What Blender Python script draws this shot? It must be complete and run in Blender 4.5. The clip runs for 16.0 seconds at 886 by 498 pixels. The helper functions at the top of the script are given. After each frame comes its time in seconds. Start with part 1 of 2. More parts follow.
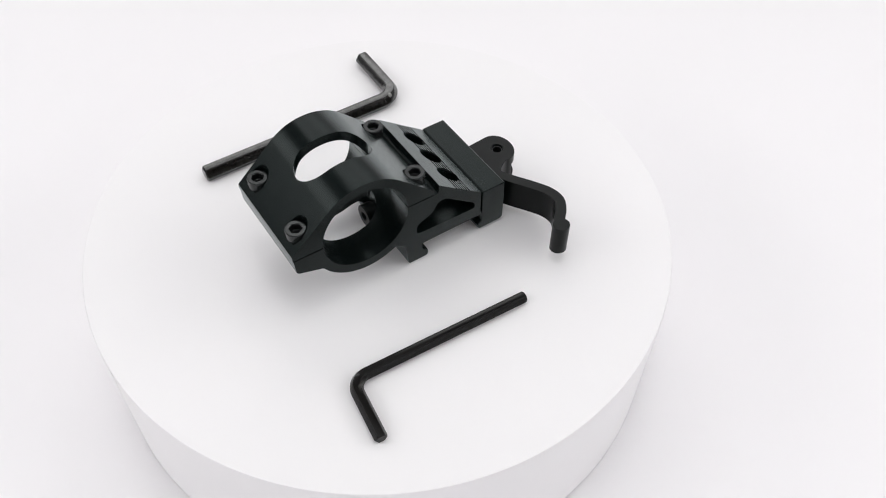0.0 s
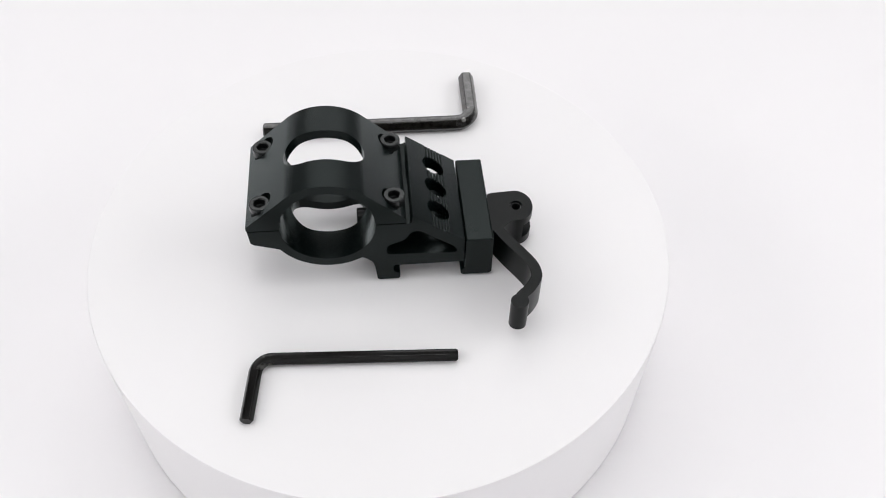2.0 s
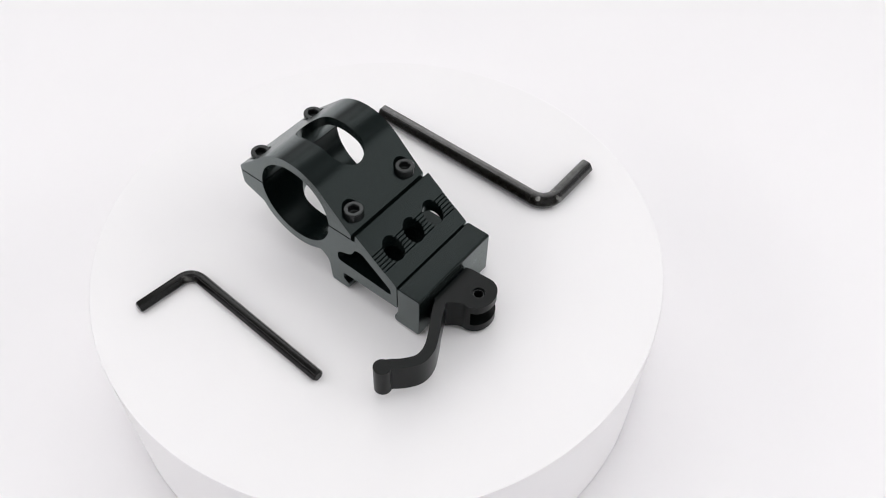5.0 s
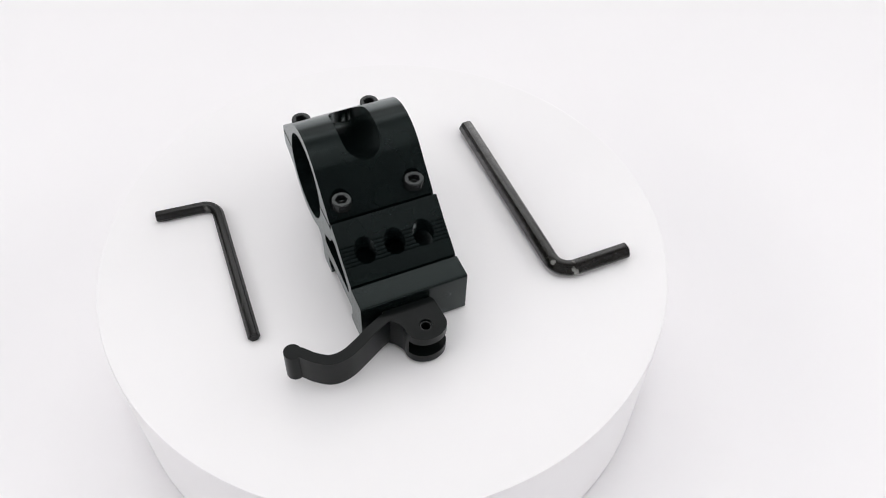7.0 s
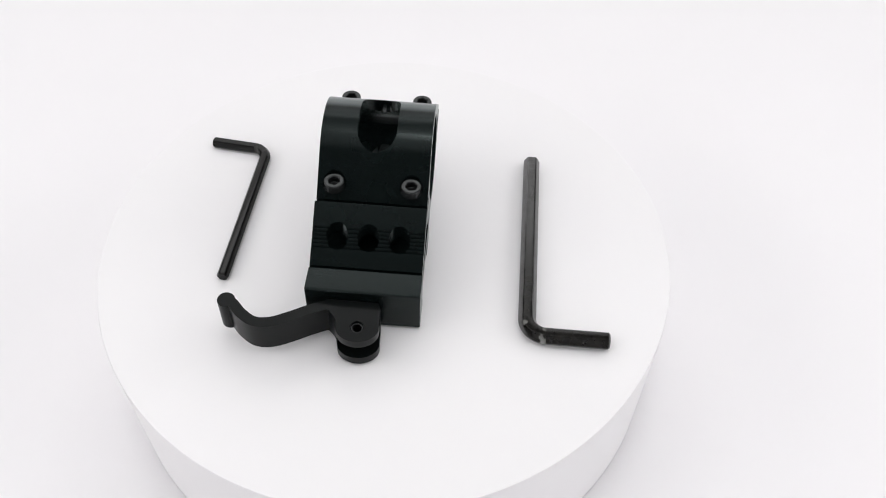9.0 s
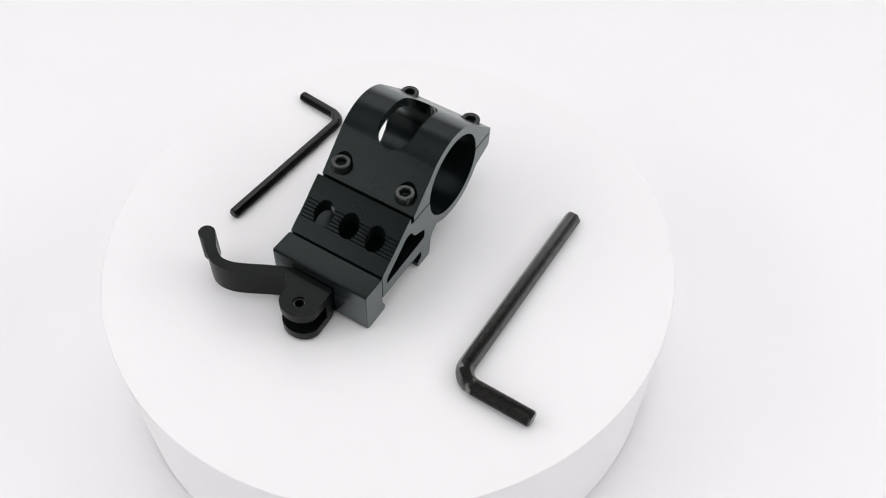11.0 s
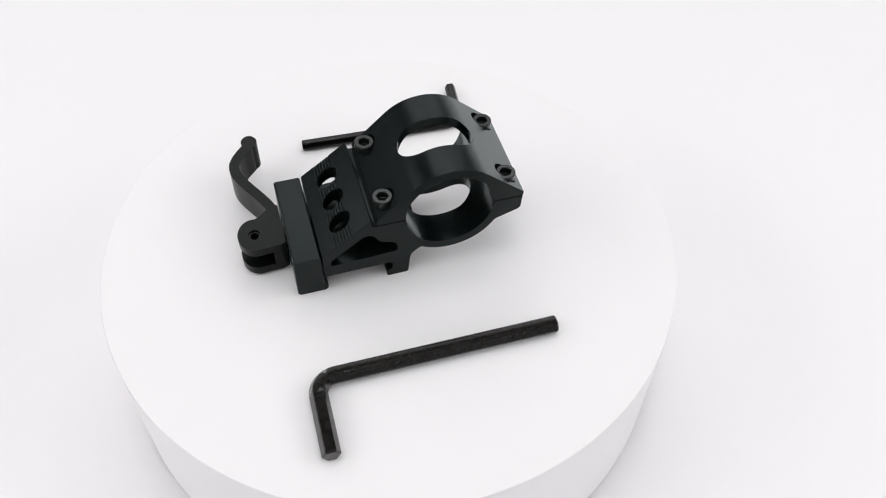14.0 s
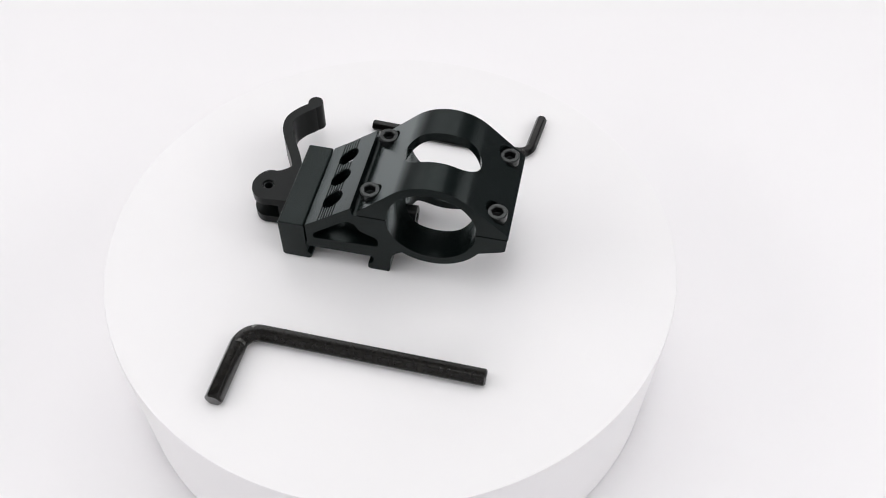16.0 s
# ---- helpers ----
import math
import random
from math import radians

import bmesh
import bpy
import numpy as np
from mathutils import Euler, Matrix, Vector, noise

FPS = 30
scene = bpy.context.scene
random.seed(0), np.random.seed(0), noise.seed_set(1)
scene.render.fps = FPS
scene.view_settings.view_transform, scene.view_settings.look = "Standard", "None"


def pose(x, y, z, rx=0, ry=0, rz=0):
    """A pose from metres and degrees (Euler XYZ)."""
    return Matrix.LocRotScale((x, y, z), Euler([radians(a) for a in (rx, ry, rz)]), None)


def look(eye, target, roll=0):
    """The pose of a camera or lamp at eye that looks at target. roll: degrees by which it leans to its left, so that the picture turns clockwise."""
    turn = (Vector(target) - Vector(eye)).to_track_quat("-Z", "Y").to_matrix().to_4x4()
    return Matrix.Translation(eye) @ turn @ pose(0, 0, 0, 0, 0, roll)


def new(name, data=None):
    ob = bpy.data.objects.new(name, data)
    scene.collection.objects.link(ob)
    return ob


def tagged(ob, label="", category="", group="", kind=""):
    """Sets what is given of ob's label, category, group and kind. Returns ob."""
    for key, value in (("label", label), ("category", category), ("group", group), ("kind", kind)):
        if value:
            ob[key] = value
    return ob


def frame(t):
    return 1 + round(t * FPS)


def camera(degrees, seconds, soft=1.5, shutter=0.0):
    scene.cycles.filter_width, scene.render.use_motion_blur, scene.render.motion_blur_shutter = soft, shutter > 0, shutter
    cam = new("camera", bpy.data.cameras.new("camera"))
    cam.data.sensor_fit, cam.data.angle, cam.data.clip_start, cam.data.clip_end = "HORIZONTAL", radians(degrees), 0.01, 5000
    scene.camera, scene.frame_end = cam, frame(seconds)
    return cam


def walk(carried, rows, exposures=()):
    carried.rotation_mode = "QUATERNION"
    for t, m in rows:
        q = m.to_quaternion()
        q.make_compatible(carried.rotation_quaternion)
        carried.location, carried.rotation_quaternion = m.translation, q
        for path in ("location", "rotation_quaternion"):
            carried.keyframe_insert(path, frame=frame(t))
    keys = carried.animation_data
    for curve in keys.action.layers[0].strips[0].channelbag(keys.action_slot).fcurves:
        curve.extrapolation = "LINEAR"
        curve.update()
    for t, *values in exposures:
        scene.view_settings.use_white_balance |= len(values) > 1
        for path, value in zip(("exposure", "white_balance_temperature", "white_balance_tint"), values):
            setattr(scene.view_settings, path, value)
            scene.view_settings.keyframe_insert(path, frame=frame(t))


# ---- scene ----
FOV = 53.02
HEADING_RIGHT, TILT, ROLL = 5.77, -50.82, 1.39      # degrees, of the hand-held camera's aim
# seconds, degrees by which the turntable has turned
SPIN = [
    (0.0, 0.00), (0.5, -7.36), (1.0, -13.98), (1.5, -20.94), (2.0, -28.55), (2.5, -36.03),
    (3.0, -42.99), (3.5, -50.66), (4.0, -57.43), (4.5, -64.65), (5.0, -71.87), (5.5, -79.10),
    (6.0, -86.32), (6.5, -93.54), (7.0, -99.99), (7.5, -107.06), (8.0, -113.94), (8.5, -120.91),
    (9.0, -127.81), (9.5, -134.70), (10.0, -141.59), (10.5, -148.49), (11.0, -155.38), (11.5, -162.08),
    (12.0, -169.20), (12.5, -176.36), (13.0, -183.65), (13.5, -189.88), (14.0, -197.14), (14.5, -204.39),
    (15.0, -211.40), (15.5, -218.34), (16.0, -225.53),
]
# seconds and the place of the eye, which sways by a few millimetres
EYE = [
    (0.0, -0.0026, -0.1723, 0.1941), (0.5, -0.0025, -0.1717, 0.1955), (1.0, -0.0036, -0.1707, 0.1964), (1.5, -0.0043, -0.1701, 0.1960),
    (2.0, -0.0037, -0.1698, 0.1982), (2.5, -0.0038, -0.1690, 0.1998), (3.0, -0.0046, -0.1677, 0.2000), (3.5, -0.0038, -0.1671, 0.2005),
    (4.0, -0.0031, -0.1668, 0.2021), (6.5, -0.0018, -0.1642, 0.2038), (7.0, -0.0022, -0.1644, 0.2045), (7.5, -0.0019, -0.1641, 0.2054),
    (8.0, -0.0010, -0.1645, 0.2054), (8.5, -0.0006, -0.1636, 0.2038), (11.0, 0.0006, -0.1644, 0.2028), (11.5, 0.0012, -0.1642, 0.2022),
    (12.0, 0.0017, -0.1652, 0.2013), (12.5, 0.0023, -0.1649, 0.2016), (13.0, 0.0025, -0.1651, 0.2007), (13.5, 0.0027, -0.1649, 0.2002),
    (14.0, 0.0029, -0.1661, 0.2020), (14.5, 0.0028, -0.1672, 0.2020), (15.0, 0.0029, -0.1679, 0.2007), (15.5, 0.0029, -0.1693, 0.2019),
    (16.0, 0.0026, -0.1697, 0.2026),
]
cam = camera(FOV, 16.0, soft=1.0)
walk(cam, [(t, pose(*eye, 90 + TILT, 0, -HEADING_RIGHT) @ pose(0, 0, 0, 0, 0, ROLL)) for t, *eye in EYE],
     exposures=[(0.0, -0.41), (16.0, -0.41)])

MM = 0.001
HEADING = 29.04      # degrees from the table's zero mark to the mount's long axis
LEAN = 0.2          # the table's top is not quite square to its axle


def on_table(x, y, z=0.0, turn=0.0, spin=0.0):
    """A pose on the turntable: x along the mount, y across it, in millimetres."""
    return pose(0, 0, 0, 0, 0, spin + HEADING) @ pose(0, 0, 0, LEAN) @ pose(x * MM, y * MM, z * MM, 0, 0, turn)


# ---- light ----
world = bpy.data.worlds.new("world")
scene.world = world
world.use_nodes = True
world.node_tree.nodes["Background"].inputs[0].default_value = (0.9, 0.95, 1.0, 1)
world.node_tree.nodes["Background"].inputs[1].default_value = 0.12


def area(name, eye, target, size, watts, color=(1, 1, 1)):
    lamp = bpy.data.lights.new(name, "AREA")
    lamp.shape, lamp.size, lamp.size_y, lamp.energy, lamp.color = "RECTANGLE", size[0], size[1], watts, color
    ob = new(name, lamp)
    ob.matrix_basis = look(eye, target)
    return ob


area("ceiling_spot_panel", (0.0, -0.01, 0.68), (0, -0.01, 0), (0.09, 0.07), 0.5)
area("ceiling_panel", (0.0, -0.08, 0.69), (0, -0.08, 0), (1.0, 0.66), 2.6)
# added strip, no known lamp: upward faces reflect it
area("sheen_strip", (0.0, 0.50, 0.66), (0, 0.0, 0), (0.6, 0.16), 1.25)
area("back_panel", (0.0, 0.585, 0.43), (0, 0.1, -0.02), (0.7, 0.16), 0.8)
# unseen fill from both sides, added to lighten shadows round the mount
area("side_fill", (-0.59, -0.04, 0.27), (0, -0.04, 0.0), (0.75, 0.5), 4.3)
area("side_fill", (0.59, -0.04, 0.27), (0, -0.04, 0.0), (0.75, 0.5), 4.3)
# weak fill added for the drum's near side, with no known source
area("front_fill", (0.0, -0.412, 0.09), (0, 0.0, 0.04), (1.1, 0.22), 0.3)


# ---- materials ----
def material(name, color, rough, metal=0.0, spec=0.5, grain=0.0, grain_scale=2000.0, bump=0.0, mottling=0.0, mottle_scale=60.0, tint=(1, 1, 1)):
    m = bpy.data.materials.new(name)
    m.use_nodes = True
    nt = m.node_tree
    b = nt.nodes["Principled BSDF"]
    b.inputs["Metallic"].default_value = metal
    b.inputs["Specular IOR Level"].default_value = spec
    b.inputs["Specular Tint"].default_value = (*tint, 1)
    co = nt.nodes.new("ShaderNodeTexCoord")

    def noise_of(scale, detail=4.0):
        n = nt.nodes.new("ShaderNodeTexNoise")
        n.inputs["Scale"].default_value, n.inputs["Detail"].default_value = scale, detail
        nt.links.new(co.outputs["Object"], n.inputs["Vector"])
        return n.outputs["Fac"]

    fine, broad = noise_of(grain_scale), noise_of(mottle_scale)
    ramp = nt.nodes.new("ShaderNodeMapRange")
    ramp.inputs["To Min"].default_value, ramp.inputs["To Max"].default_value = 1 - mottling, 1 + mottling
    nt.links.new(broad, ramp.inputs["Value"])
    mul = nt.nodes.new("ShaderNodeVectorMath")
    mul.operation = "SCALE"
    mul.inputs[0].default_value = color
    nt.links.new(ramp.outputs["Result"], mul.inputs["Scale"])
    nt.links.new(mul.outputs["Vector"], b.inputs["Base Color"])
    rr = nt.nodes.new("ShaderNodeMapRange")
    rr.inputs["To Min"].default_value, rr.inputs["To Max"].default_value = rough - grain, rough + grain
    add = nt.nodes.new("ShaderNodeMath")
    add.operation = "MULTIPLY_ADD"
    nt.links.new(fine, add.inputs[0])
    add.inputs[1].default_value = 0.5
    half = nt.nodes.new("ShaderNodeMath")
    half.operation = "MULTIPLY"
    half.inputs[1].default_value = 0.5
    nt.links.new(broad, half.inputs[0])
    nt.links.new(half.outputs[0], add.inputs[2])
    nt.links.new(add.outputs[0], rr.inputs["Value"])
    nt.links.new(rr.outputs["Result"], b.inputs["Roughness"])
    if bump:
        bp = nt.nodes.new("ShaderNodeBump")
        bp.inputs["Strength"].default_value, bp.inputs["Distance"].default_value = bump, 0.0001
        nt.links.new(fine, bp.inputs["Height"])
        nt.links.new(bp.outputs["Normal"], b.inputs["Normal"])
    return m


def worn(m, color, rough, scale, low, high, metal=1.0, reach=None):
    """Rubbed patches over a finish, within a reach of the thing's origin if given."""
    nt = m.node_tree
    b = nt.nodes["Principled BSDF"]
    co = nt.nodes.new("ShaderNodeTexCoord")
    n = nt.nodes.new("ShaderNodeTexNoise")
    n.inputs["Scale"].default_value, n.inputs["Detail"].default_value = scale, 6.0
    nt.links.new(co.outputs["Object"], n.inputs["Vector"])
    r = nt.nodes.new("ShaderNodeMapRange")
    r.inputs["From Min"].default_value, r.inputs["From Max"].default_value = low, high
    nt.links.new(n.outputs["Fac"], r.inputs["Value"])
    mask = r.outputs["Result"]
    if reach:
        s = nt.nodes.new("ShaderNodeVectorMath")
        s.operation = "LENGTH"
        nt.links.new(co.outputs["Object"], s.inputs[0])
        w = nt.nodes.new("ShaderNodeMapRange")
        w.interpolation_type = "SMOOTHSTEP"
        w.inputs["From Min"].default_value, w.inputs["From Max"].default_value = reach, reach * 0.5
        nt.links.new(s.outputs["Value"], w.inputs["Value"])
        k = nt.nodes.new("ShaderNodeMath")
        k.operation = "MULTIPLY"
        nt.links.new(mask, k.inputs[0])
        nt.links.new(w.outputs["Result"], k.inputs[1])
        mask = k.outputs[0]
    for socket, value in (("Base Color", (*color, 1)), ("Roughness", rough), ("Metallic", metal)):
        sock = b.inputs[socket]
        mix = nt.nodes.new("ShaderNodeMix")
        mix.data_type = "RGBA" if socket == "Base Color" else "FLOAT"
        a_in, b_in, out = (mix.inputs[6], mix.inputs[7], mix.outputs[2]) if socket == "Base Color" else (mix.inputs[2], mix.inputs[3], mix.outputs[0])
        if sock.is_linked:
            nt.links.new(sock.links[0].from_socket, a_in)
        else:
            a_in.default_value = sock.default_value
        b_in.default_value = value
        nt.links.new(mask, mix.inputs[0])
        nt.links.new(out, sock)
    return m


def sheen_at_grazing(m, low, high, start=0.42, full=0.62, ior=1.9):
    """More gloss where the surface is seen aslant, as on satin anodizing."""
    nt = m.node_tree
    facing = nt.nodes.new("ShaderNodeLayerWeight")
    facing.inputs["Blend"].default_value = 0.5
    ramp = nt.nodes.new("ShaderNodeMapRange")
    ramp.interpolation_type = "SMOOTHSTEP"
    ramp.inputs["From Min"].default_value, ramp.inputs["From Max"].default_value = start, full
    ramp.inputs["To Min"].default_value, ramp.inputs["To Max"].default_value = low, high
    nt.links.new(facing.outputs["Facing"], ramp.inputs["Value"])
    b = nt.nodes["Principled BSDF"]
    b.inputs["IOR"].default_value = ior
    nt.links.new(ramp.outputs["Result"], b.inputs["Specular IOR Level"])
    return m


COATED = dict(grain_scale=2600, mottling=0.25, mottle_scale=90, tint=(0.86, 1.0, 0.98))
ANODIZED = material("black_anodized_aluminium", (0.003, 0.005, 0.0049), 0.25, spec=0.3, grain=0.03, bump=0.05, **COATED)
BAR_BLACK = material("black_anodized_bar", (0.003, 0.005, 0.0049), 0.27, spec=0.3, grain=0.015, bump=0.006, **COATED)
sheen_at_grazing(ANODIZED, 0.07, 0.9)
sheen_at_grazing(BAR_BLACK, 0.075, 0.8)
LEVER_BLACK = material("black_coated_lever", (0.003, 0.004, 0.004), 0.3, spec=0.15, grain=0.04, grain_scale=2200, bump=0.03, mottling=0.3, mottle_scale=120)
SCREW_BLACK = material("black_oxide_screw", (0.026, 0.028, 0.028), 0.2, metal=0.6, spec=0.5, grain=0.08, grain_scale=3000, bump=0.1, mottling=0.4, mottle_scale=300)


def key_steel(name, color, spec):
    return material(name, color, 0.17, spec=spec, grain=0.05, grain_scale=1800, bump=0.03, mottling=0.4, mottle_scale=150)


KEY_BLACK = key_steel("black_oxide_key", (0.003, 0.0026, 0.0024), 0.22)
KEY_BLACK_BEND = worn(key_steel("black_oxide_bend", (0.003, 0.0026, 0.0024), 0.22), (0.16, 0.16, 0.15), 0.3, 420, 0.54, 0.7, 0.8, 0.006)


def rubbed_steel(name):
    m = worn(key_steel(name, (0.004, 0.0035, 0.003), 0.42), (0.014, 0.013, 0.011), 0.2, 500, 0.4, 0.8, 0.4)
    return sheen_at_grazing(m, 0.08, 0.55, 0.2, 0.36)


KEY_WORN = rubbed_steel("rubbed_black_oxide_key")
KEY_WORN_BEND = worn(rubbed_steel("rubbed_bright_bend"), (0.42, 0.42, 0.4), 0.25, 330, 0.56, 0.66, 0.85, 0.0075)
WHITE_TABLE = material("matt_white_board", (0.84, 0.825, 0.832), 0.6, spec=0.25, grain=0.05, grain_scale=900, bump=0.03, mottling=0.012, mottle_scale=14)
WHITE_PAPER = material("white_paper", (0.86, 0.843, 0.855), 0.75, spec=0.15, grain=0.05, grain_scale=700, bump=0.03, mottling=0.012, mottle_scale=6)
BOUNCE_CLOTH = material("white_bounce_cloth", (0.82, 0.82, 0.83), 0.85, spec=0.1, grain=0.05, grain_scale=500, bump=0.1, mottling=0.02, mottle_scale=8)
ROOM_GREY = material("dim_room_wall", (0.2, 0.2, 0.21), 0.9, spec=0.1, grain=0.03, grain_scale=60, bump=0.1, mottling=0.05, mottle_scale=3)


# ---- mesh tools ----
def finish(me, angle=32):
    bm = bmesh.new()
    bm.from_mesh(me)
    bmesh.ops.recalc_face_normals(bm, faces=bm.faces)
    for f in bm.faces:
        f.smooth = True
    for e in bm.edges:
        e.smooth = len(e.link_faces) == 2 and e.calc_face_angle(0) < radians(angle)
    bm.to_mesh(me)
    bm.free()
    return me


def mesh_of(name, bm, angle=32):
    me = bpy.data.meshes.new(name)
    bmesh.ops.recalc_face_normals(bm, faces=bm.faces)
    bm.to_mesh(me)
    bm.free()
    return finish(me, angle)


def prism(points, low, high, axis="y"):
    """A closed outline in millimetres, drawn out along y (outline in x, z) or along z (outline in x, y)."""
    bm = bmesh.new()
    put = (lambda a, b, c: (a * MM, c * MM, b * MM)) if axis == "y" else (lambda a, b, c: (a * MM, b * MM, c * MM))
    lower = [bm.verts.new(put(a, b, low)) for a, b in points]
    upper = [bm.verts.new(put(a, b, high)) for a, b in points]
    bm.faces.new(lower[::-1])
    bm.faces.new(upper)
    for i in range(len(points)):
        j = (i + 1) % len(points)
        bm.faces.new((lower[i], lower[j], upper[j], upper[i]))
    bmesh.ops.recalc_face_normals(bm, faces=bm.faces)
    return bm


def arc(cx, cy, r, a, b, n):
    return [(cx + r * math.cos(radians(a + (b - a) * i / n)), cy + r * math.sin(radians(a + (b - a) * i / n))) for i in range(n + 1)]


def disc(cx, cy, r, low, high, n=40):
    return prism(arc(cx, cy, r, 0, 360, n)[:-1], low, high, "z")


def rounded(points, r, n=5):
    """The outline with its corners rounded."""
    out = []
    for i, b in enumerate(points):
        a, c = Vector(points[i - 1]), Vector(points[(i + 1) % len(points)])
        b = Vector(b)
        p, q = (a - b), (c - b)
        k = min(r, p.length * 0.45, q.length * 0.45)
        s, e = b + p.normalized() * k, b + q.normalized() * k
        for j in range(n + 1):
            t = j / n
            out.append(tuple((1 - t) ** 2 * s + 2 * t * (1 - t) * b + t * t * e))
    return out


def shaped(name, bm, joins=(), cuts=(), bevel=0.3, segments=2, angle=32):
    """One mesh: the first solid with others joined and cut away, edges bevelled."""
    temp, mods = [], []

    def hold(b):
        me = bpy.data.meshes.new("solid")
        bmesh.ops.recalc_face_normals(b, faces=b.faces)
        b.to_mesh(me)
        b.free()
        temp.append(new("solid", me))
        return temp[-1]

    base = hold(bm)
    for kind, solids in (("UNION", joins), ("DIFFERENCE", cuts)):
        for s in solids:
            mod = base.modifiers.new("cut", "BOOLEAN")
            mod.operation, mod.solver, mod.object = kind, "EXACT", hold(s)
    if bevel:
        mod = base.modifiers.new("edge", "BEVEL")
        mod.width, mod.segments, mod.limit_method, mod.angle_limit = bevel * MM, segments, "ANGLE", radians(38)
        mod.use_clamp_overlap = True
    bpy.context.view_layer.update()
    me = bpy.data.meshes.new_from_object(base.evaluated_get(bpy.context.evaluated_depsgraph_get()))
    me.name = name
    for o in temp:
        old = o.data
        bpy.data.objects.remove(o)
        bpy.data.meshes.remove(old)
    return finish(me, angle)


def part(name, me, mat, parent=None, label="", at=(0, 0, 0)):
    me.materials.clear()
    me.materials.append(mat)
    ob = new(name, me)
    if parent:
        ob.parent = parent
    ob.location = [c * MM for c in at]
    if label:
        ob["label"] = label
    mod = ob.modifiers.new("normals", "WEIGHTED_NORMAL")
    mod.keep_sharp, mod.weight = True, 90
    return ob


# ---- the setting ----
FLOOR_Z = -45.7


def box(x0, x1, y0, y1, z0, z1):
    return prism([(x0, z0), (x1, z0), (x1, z1), (x0, z1)], y0, y1)


def backdrop_sheet():
    """White paper that lies on the bench and curves up behind."""
    line = [(-420.0, FLOOR_Z), (430.0, FLOOR_Z)] + arc(430, FLOOR_Z + 170, 170, -90, 0, 14)[1:] + [(600.0, 690.0)]
    back = [(601.5, 690.0)] + arc(430, FLOOR_Z + 170, 171.5, 0, -90, 14) + [(-420.0, FLOOR_Z - 1.5)]
    bm = prism(line + back, -598.0, 598.0)
    bmesh.ops.rotate(bm, verts=bm.verts, cent=(0, 0, 0), matrix=Matrix.Rotation(radians(90), 3, "Z"))
    return mesh_of("backdrop", bm, 40)


tagged(part("backdrop", backdrop_sheet(), WHITE_PAPER), "seamless white paper sweep under and behind the turntable", "backdrop", kind="structure")
tagged(part("ground", mesh_of("ground", box(-1500, 1500, -1800, 1500, FLOOR_Z - 30, FLOOR_Z - 4)), ROOM_GREY), "dim grey bench top below the paper", "ground", kind="structure")
# walls and ceiling out of view, added grey so that reflections stay dark
tagged(part("wall_west", mesh_of("wall_west", box(-612, -602, -420, 610, FLOOR_Z - 4, 700)), ROOM_GREY), "unseen grey side wall added to darken reflections", "wall", kind="structure")
tagged(part("wall_east", mesh_of("wall_east", box(602, 612, -420, 610, FLOOR_Z - 4, 700)), ROOM_GREY), "unseen grey side wall added to darken reflections", "wall", kind="structure")
tagged(part("wall_north", mesh_of("wall_north", box(-602, 602, 604, 612, FLOOR_Z - 4, 700)), ROOM_GREY), "unseen grey back wall added behind the paper", "wall", kind="structure")
tagged(part("ceiling", mesh_of("ceiling", box(-612, 612, -680, 612, 702, 712)), ROOM_GREY), "unseen grey ceiling added to darken reflections", "ceiling", kind="structure")
# low white screen out of view, added; it throws light back from the front
tagged(part("bounce_screen", mesh_of("bounce_screen", box(-612, 612, -428, -420, FLOOR_Z - 4, 240)), BOUNCE_CLOTH), "unseen low white screen added before the turntable to bounce light", "wall", kind="structure")
tagged(part("wall_south", mesh_of("wall_south", box(-1500, 1500, -1500, -1490, FLOOR_Z - 4, 1500)), ROOM_GREY), "dim room wall behind the camera", "wall", kind="structure")

# ---- the turntable ----
HUB = (-4.77, -0.98)      # middle of the board, off the axle
RADIUS = 83.4


def drum(r, low, high, name):
    bm = bmesh.new()
    n, edge = 160, 0.5
    rings = [(r, low), (r, high - edge), (r - edge * 0.3, high - edge * 0.3), (r - edge, high)]
    loops = [[bm.verts.new((k * math.cos(2 * math.pi * i / n) * MM, k * math.sin(2 * math.pi * i / n) * MM, z * MM)) for i in range(n)] for k, z in rings]
    for a, b in zip(loops, loops[1:]):
        for i in range(n):
            bm.faces.new((a[i], a[(i + 1) % n], b[(i + 1) % n], b[i]))
    bm.faces.new(loops[0][::-1])
    bm.faces.new(loops[-1])
    return mesh_of(name, bm, 25)


def turntable():
    top = new("turntable")
    part("drum", drum(RADIUS, FLOOR_Z + 0.8, 0.0, "drum"), WHITE_TABLE, top)
    part("foot_ring", drum(RADIUS - 3.0, FLOOR_Z + 0.02, FLOOR_Z + 0.8, "foot_ring"), WHITE_TABLE, top)
    return tagged(top, "round matt white turntable drum standing on white paper", "turntable", kind="thing")


table = turntable()

# ---- the mount ----
CX, CZ, R_IN, R_OUT = -18.6, 22.7, 12.4, 15.1      # ring
MID, HALF = -3.4, 15.2                              # middle and half of the mount's width
Y0, Y1 = MID - HALF, MID + HALF
ASKEW = -1.2                                        # degrees, it rests on the edge away from the lever's tip
SCREWS = [(x, MID + s * 10.45, seat) for x, seat in ((-35.5, 25.75), (-1.05, 26.15)) for s in (-1, 1)]


def stadium(cx, cy, half_length, r, n=14):
    d = half_length - r
    return arc(cx + d, cy, r, -90, 90, n) + arc(cx - d, cy, r, 90, 270, n)


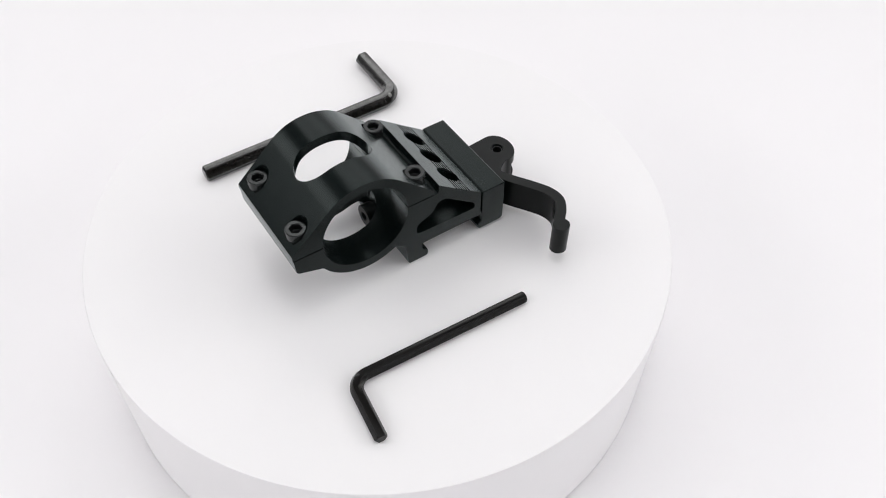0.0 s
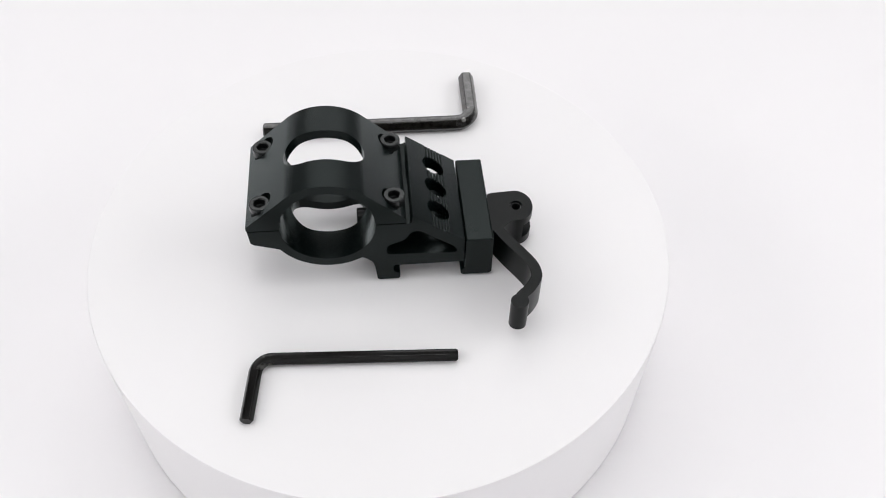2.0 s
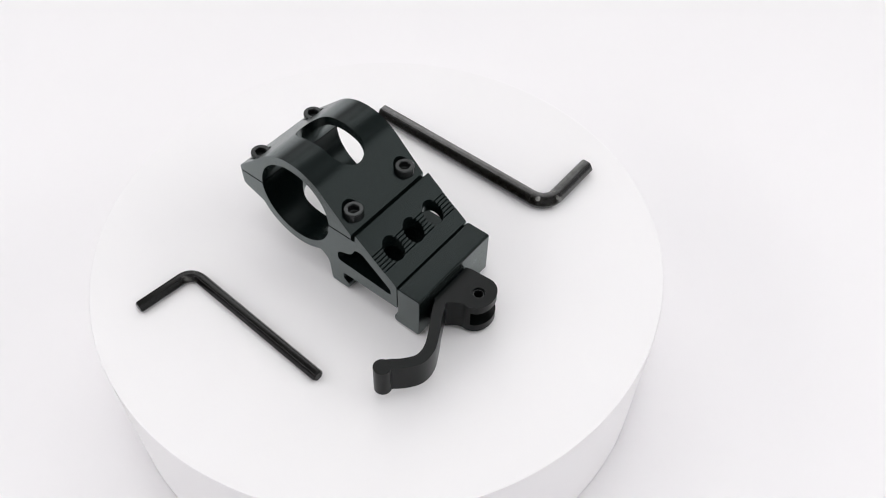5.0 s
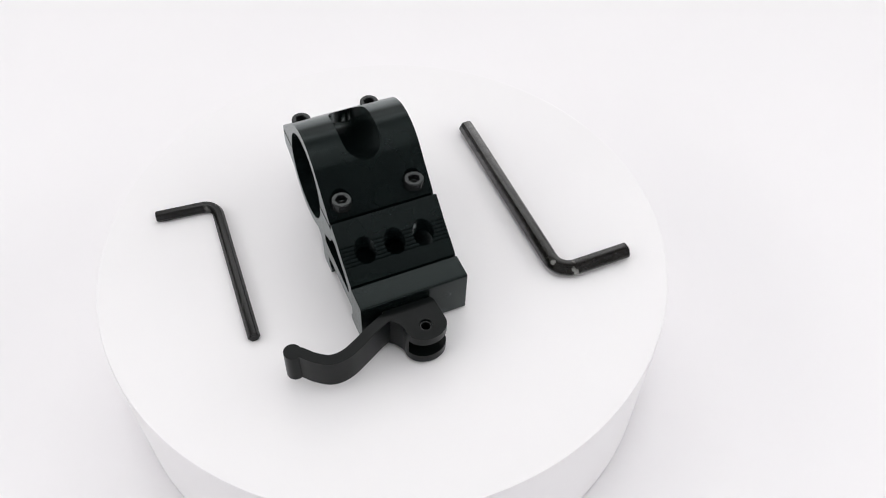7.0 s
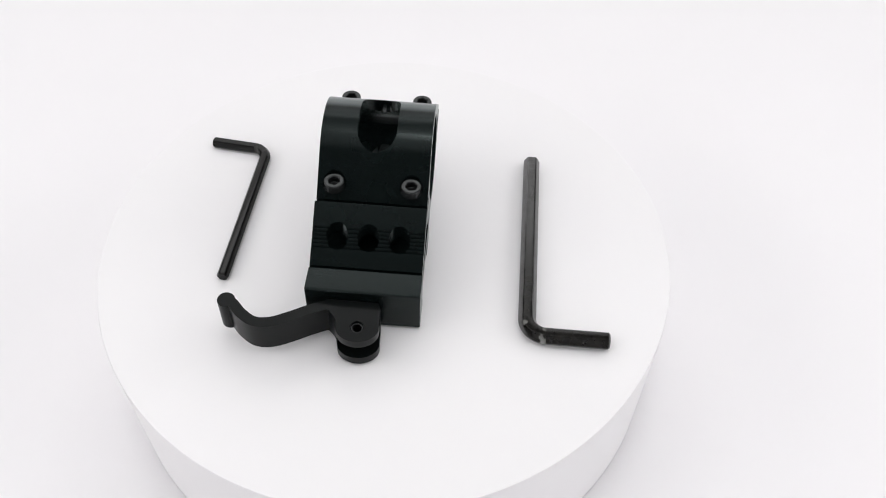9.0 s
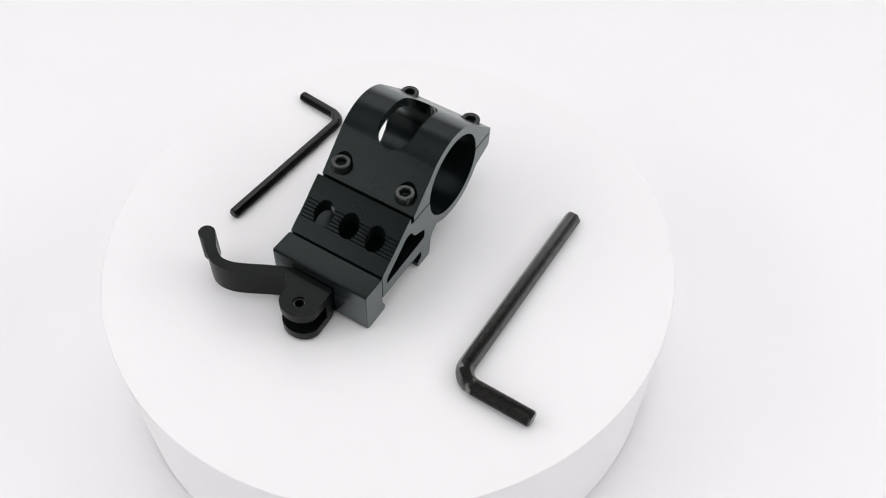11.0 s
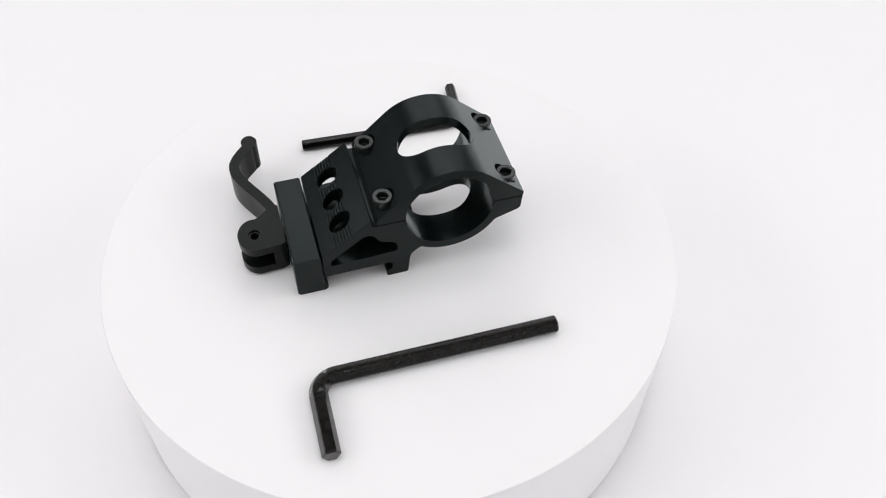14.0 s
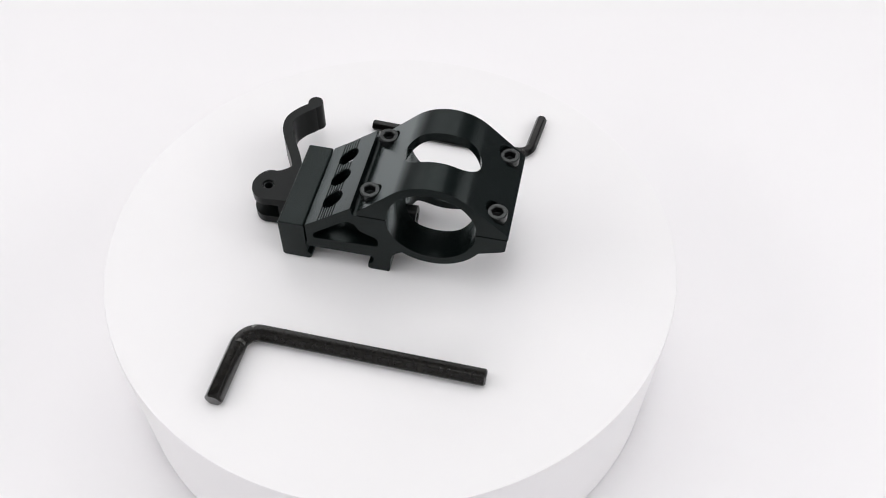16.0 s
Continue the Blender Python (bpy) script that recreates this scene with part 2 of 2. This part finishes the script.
def mount_body():
    split = 22.5
    ring_low = arc(CX, CZ, R_IN, 0, -180, 48)
    outline = [(-39.3, split), (-39.0, 18.2), (-38.2, 17.5), (-32.0, 15.3)]
    outline += arc(CX, CZ, R_OUT, 210.5, 303, 30)
    outline += [(-8.8, 9.0), (-7.7, 7.9), (-7.1, 6.2), (-6.6, 0.5), (-6.1, 0.0), (-0.8, 0.0), (-0.3, 0.5), (-0.3, 2.1), (-2.0, 3.2), (-2.2, 5.2), (-1.6, 5.8)]
    outline += [(17.3, 5.8), (17.3, 14.8), (3.75, 25.05), (3.5, 25.2), (3.3, 25.0), (3.2, 22.9), (2.6, split)]
    outline += [(CX + R_IN, split)] + ring_low[1:-1] + [(CX - R_IN, split)]
    window = rounded([(15.4, 9.8), (15.1, 11.9), (5.4, 19.4), (3.0, 19.2), (1.5, 16.2), (-3.6, 14.0), (-3.8, 10.6)], 1.2)
    slope = math.atan2(10.25, 13.55)
    down, out = Vector((math.cos(slope), -math.sin(slope))), Vector((math.sin(slope), math.cos(slope)))
    start = Vector((10.6, 25.14 - (10.6 - 3.6) * math.tan(slope)))
    cuts = [prism(window, Y0 - 5, Y1 + 5)]
    for i in range(3):
        cuts.append(disc(10.7, MID + (i - 1) * 8.4, 3.0, 8.5, 40, 36))
    cuts.append(prism(stadium(CX, MID, 10.6, 5.4), 1.0, 20.5, "z"))
    grooves = bmesh.new()
    for i in range(6):
        a = start + down * (-2.3 + i * 1.05)
        pts = [a + out, a + down * 0.02 - out * 0.38, a + down * 0.3 - out * 0.38, a + down * 0.62 - out * 0.02, a + down * 0.64 + out]
        tooth = prism([tuple(q) for q in pts], Y0 - 2, Y1 + 2)
        me = bpy.data.meshes.new("tooth")
        tooth.to_mesh(me)
        tooth.free()
        grooves.from_mesh(me)
        bpy.data.meshes.remove(me)
    plain = shaped("body", prism(outline, Y0, Y1), cuts=cuts, bevel=0.32)
    bm = bmesh.new()
    bm.from_mesh(plain)
    bpy.data.meshes.remove(plain)
    return shaped("body", bm, cuts=[grooves], bevel=0)


def ring_cap():
    split, flat = 22.75, 132.5
    outline = [(-39.5, split), (-39.5, 24.2)] + arc(CX, CZ, R_OUT, flat, 180 - flat, 40) + [(1.75, 24.2), (1.75, split)]
    outline += [(CX + R_IN, split)] + arc(CX, CZ, R_IN, 2, 178, 48) + [(CX - R_IN, split)]
    cuts = [prism(stadium(CX, MID, 10.6, 5.4), 24.5, 48, "z")]
    cuts += [disc(x, y, 3.15, seat, 48, 32) for x, y, seat in SCREWS]
    return shaped("ring_cap", prism(outline, Y0 + 0.1, Y1 - 0.1), cuts=cuts, bevel=0.35)


def cap_screw():
    hexagon = [(1.6 * math.cos(radians(60 * i + 12)), 1.6 * math.sin(radians(60 * i + 12))) for i in range(6)]
    return shaped("screw", disc(0, 0, 2.75, 0, 2.75, 40), cuts=[prism(hexagon, 0.7, 5, "z")], bevel=0.32, segments=3)


def clamp_screw():
    """The head of the cross bolt, under the ring."""
    me = shaped("clamp_screw", disc(0, 0, 3.4, 0, 4.6, 32), cuts=[prism([(1.4 * math.cos(radians(60 * i)), 1.4 * math.sin(radians(60 * i))) for i in range(6)], 2.6, 8, "z")], bevel=0.35)
    me.transform(pose(-6.8 * MM, -3.2 * MM, 8.2 * MM, 0, -90, 0))
    return me


def clamp_bar():
    outline = [(25.3, 0.8), (24.7, 0.0), (17.3, 0.0), (16.6, 0.6), (16.5, 1.9), (17.7, 3.2), (17.7, 14.3), (18.0, 14.7), (24.9, 14.7), (25.3, 14.3)]
    return shaped("clamp_bar", prism(outline, Y0 - 0.2, Y1 + 0.2), bevel=0.35)


def smooth_line(points, steps=6):
    out = []
    for i in range(len(points) - 1):
        p0, p1, p2, p3 = (Vector(points[max(0, min(len(points) - 1, i + k))]) for k in (-1, 0, 1, 2))
        for j in range(steps):
            t = j / steps
            out.append(0.5 * (2 * p1 + (p2 - p0) * t + (2 * p0 - 5 * p1 + 4 * p2 - p3) * t * t + (3 * p1 - p0 - 3 * p2 + p3) * t ** 3))
    return out + [Vector(points[-1])]


def thick_line(points, half):
    left, right = [], []
    for i, p in enumerate(points):
        d = (points[min(i + 1, len(points) - 1)] - points[max(i - 1, 0)]).normalized()
        n = Vector((-d.y, d.x))
        left.append(tuple(p + n * half))
        right.append(tuple(p - n * half))
    return left + right[::-1]


PIN = (33.6, -3.8)


def lever():
    low, high = 1.5, 11.1
    path = [(27.3, -7.0), (27.4, -12.0), (29.6, -16.8), (32.4, -21.5), (34.8, -26.3), (35.1, -30.6), (32.9, -34.3), (30.2, -37.0), (29.6, -39.0)]
    arm = prism(thick_line(smooth_line(path), 1.5), low, high, "z")
    tip = disc(29.5, -38.7, 2.35, low, high, 32)
    cheek = [(25.6, -13.0), (28.6, -12.5), (30.0, -11.0), (31.6, -9.9)] + [(PIN[0] + (x - PIN[0]) * 0.82, y) for x, y in arc(*PIN, 5.7, -100, 90, 26)] + [(27.0, 1.5), (25.6, 0.9)]
    lobe = prism(cheek, low - 0.9, high, "z")
    slot = box(29.4, 45.0, -9.2, 6.0, 3.4, 8.4)
    hole = disc(*PIN, 1.75, -5, 20, 28)
    me = shaped("lever", arm, joins=[tip, lobe], cuts=[slot, hole], bevel=0.3)
    for v in me.vertices:       # the arm rises a little towards its tip
        v.co.z += 0.06 * max(0.0, -v.co.y - 0.008)
    return me


def flashlight_mount():
    mount = new("flashlight_mount")
    part("body", mount_body(), ANODIZED, mount, "black anodized rail base with half ring")
    part("ring_cap", ring_cap(), ANODIZED, mount, "black anodized upper half ring with slot")
    me = cap_screw()
    for x, y, seat in SCREWS:
        screw = part("screw", me, SCREW_BLACK, mount, "black socket head screw", (x, y, seat))
        screw.rotation_euler[2] = radians(17 * x + 7 * y)
    part("clamp_screw", clamp_screw(), LEVER_BLACK, mount, "black socket head clamping screw")
    part("clamp_bar", clamp_bar(), BAR_BLACK, mount, "black rail clamping bar")
    arm = part("lever", lever(), LEVER_BLACK, mount, "curved black quick release lever")
    part("pivot_pin", shaped("pivot_pin", disc(*PIN, 1.74, 1.0, 10.6, 28), cuts=[disc(*PIN, 1.2, 3.0, 20, 24)], bevel=0.2), SCREW_BLACK, arm, "dark steel pivot pin")
    bolt = prism(arc(4.2, 5.6, 1.9, 0, 360, 20)[:-1], 25.0, 32.0)
    bmesh.ops.rotate(bolt, verts=bolt.verts, cent=(0, 0, 0), matrix=Matrix.Rotation(radians(-90), 3, "Z"))
    part("bolt", mesh_of("bolt", bolt), SCREW_BLACK, arm)
    return tagged(mount, "black aluminium offset flashlight ring mount with lever", "mount", kind="thing")


mount = flashlight_mount()


# ---- the hex keys ----
def hex_key(tip, corner, foot, flats, bend, finish_arm, finish_bend):
    """A bent six-sided bar that lies on the table, from the long arm's tip round the corner to the short arm's foot."""
    r = flats / math.sqrt(3)
    z = flats / 2
    a, b, c = (Vector((p[0], p[1], z)) for p in (tip, corner, foot))
    p, q = (a - b).normalized(), (c - b).normalized()
    half = p.angle(q) / 2
    reach = bend / math.tan(half)
    middle = b + (p + q).normalized() * (bend / math.sin(half))
    s, e = b + p * reach - middle, b + q * reach - middle
    line = [a, a - p * 0.45]
    total = s.angle(e)
    for i in range(11):
        k = i / 10
        line.append(middle + (s * math.sin((1 - k) * total) + e * math.sin(k * total)) / math.sin(total))
    line += [c - q * 0.45, c]
    rings = []
    for i, pt in enumerate(line):
        d = (line[min(i + 1, len(line) - 1)] - line[max(i - 1, 0)]).normalized()
        n = Vector((-d.y, d.x, 0))
        k = 0.8 if i in (0, len(line) - 1) else 1.0
        turns = [radians(60 * j + 30 + off) for j in range(6) for off in (-6, 6)]
        rings.append([(pt + (n * math.sin(w) * r + Vector((0, 0, 1)) * math.cos(w) * r) * k) * MM for w in turns])
    key = new("hex_key")
    for name, first, last, mat, label in (("long_arm", 0, 2, finish_arm, ""), ("bend", 2, 12, finish_bend, "rubbed bright bend"), ("short_arm", 12, 14, finish_arm, "")):
        bm = bmesh.new()
        loops = [[bm.verts.new(co) for co in ring] for ring in rings[first:last + 1]]
        for u, v in zip(loops, loops[1:]):
            for i in range(12):
                bm.faces.new((u[i], u[(i + 1) % 12], v[(i + 1) % 12], v[i]))
        bm.faces.new(loops[0][::-1])
        bm.faces.new(loops[-1])
        part(name, mesh_of(name, bm, 40), mat, key, label)
    return key


KEY_SMALL = (-38.8, -43.2)     # corners, where the keys' origins lie
KEY_LARGE = (26.2, 40.7)


def near(point, origin):
    return (point[0] - origin[0], point[1] - origin[1])


key_small = tagged(hex_key(near((13.0, -46.0), KEY_SMALL), (0, 0), near((-40.9, -61.0), KEY_SMALL), 3.0, 4.2, KEY_BLACK, KEY_BLACK_BEND),
                   "small black oxide hex key lying on the turntable", "hex key", kind="thing")
key_large = tagged(hex_key(near((-40.2, 41.5), KEY_LARGE), (0, 0), near((26.6, 63.1), KEY_LARGE), 4.3, 5.2, KEY_WORN, KEY_WORN_BEND),
                   "larger hex key of dark steel rubbed bright at its bend", "hex key", kind="thing")


# ---- what moves ----
def motions():
    for thing, at in ((table, HUB), (key_small, KEY_SMALL), (key_large, KEY_LARGE)):
        walk(thing, [(t, on_table(*at, spin=spin)) for t, spin in SPIN])
    askew = pose(0, 0, 0, ASKEW) @ pose(0, -Y1 * MM, 0)
    walk(mount, [(t, on_table(-0.1, Y1 - 0.5, spin=spin) @ askew) for t, spin in SPIN])


motions()
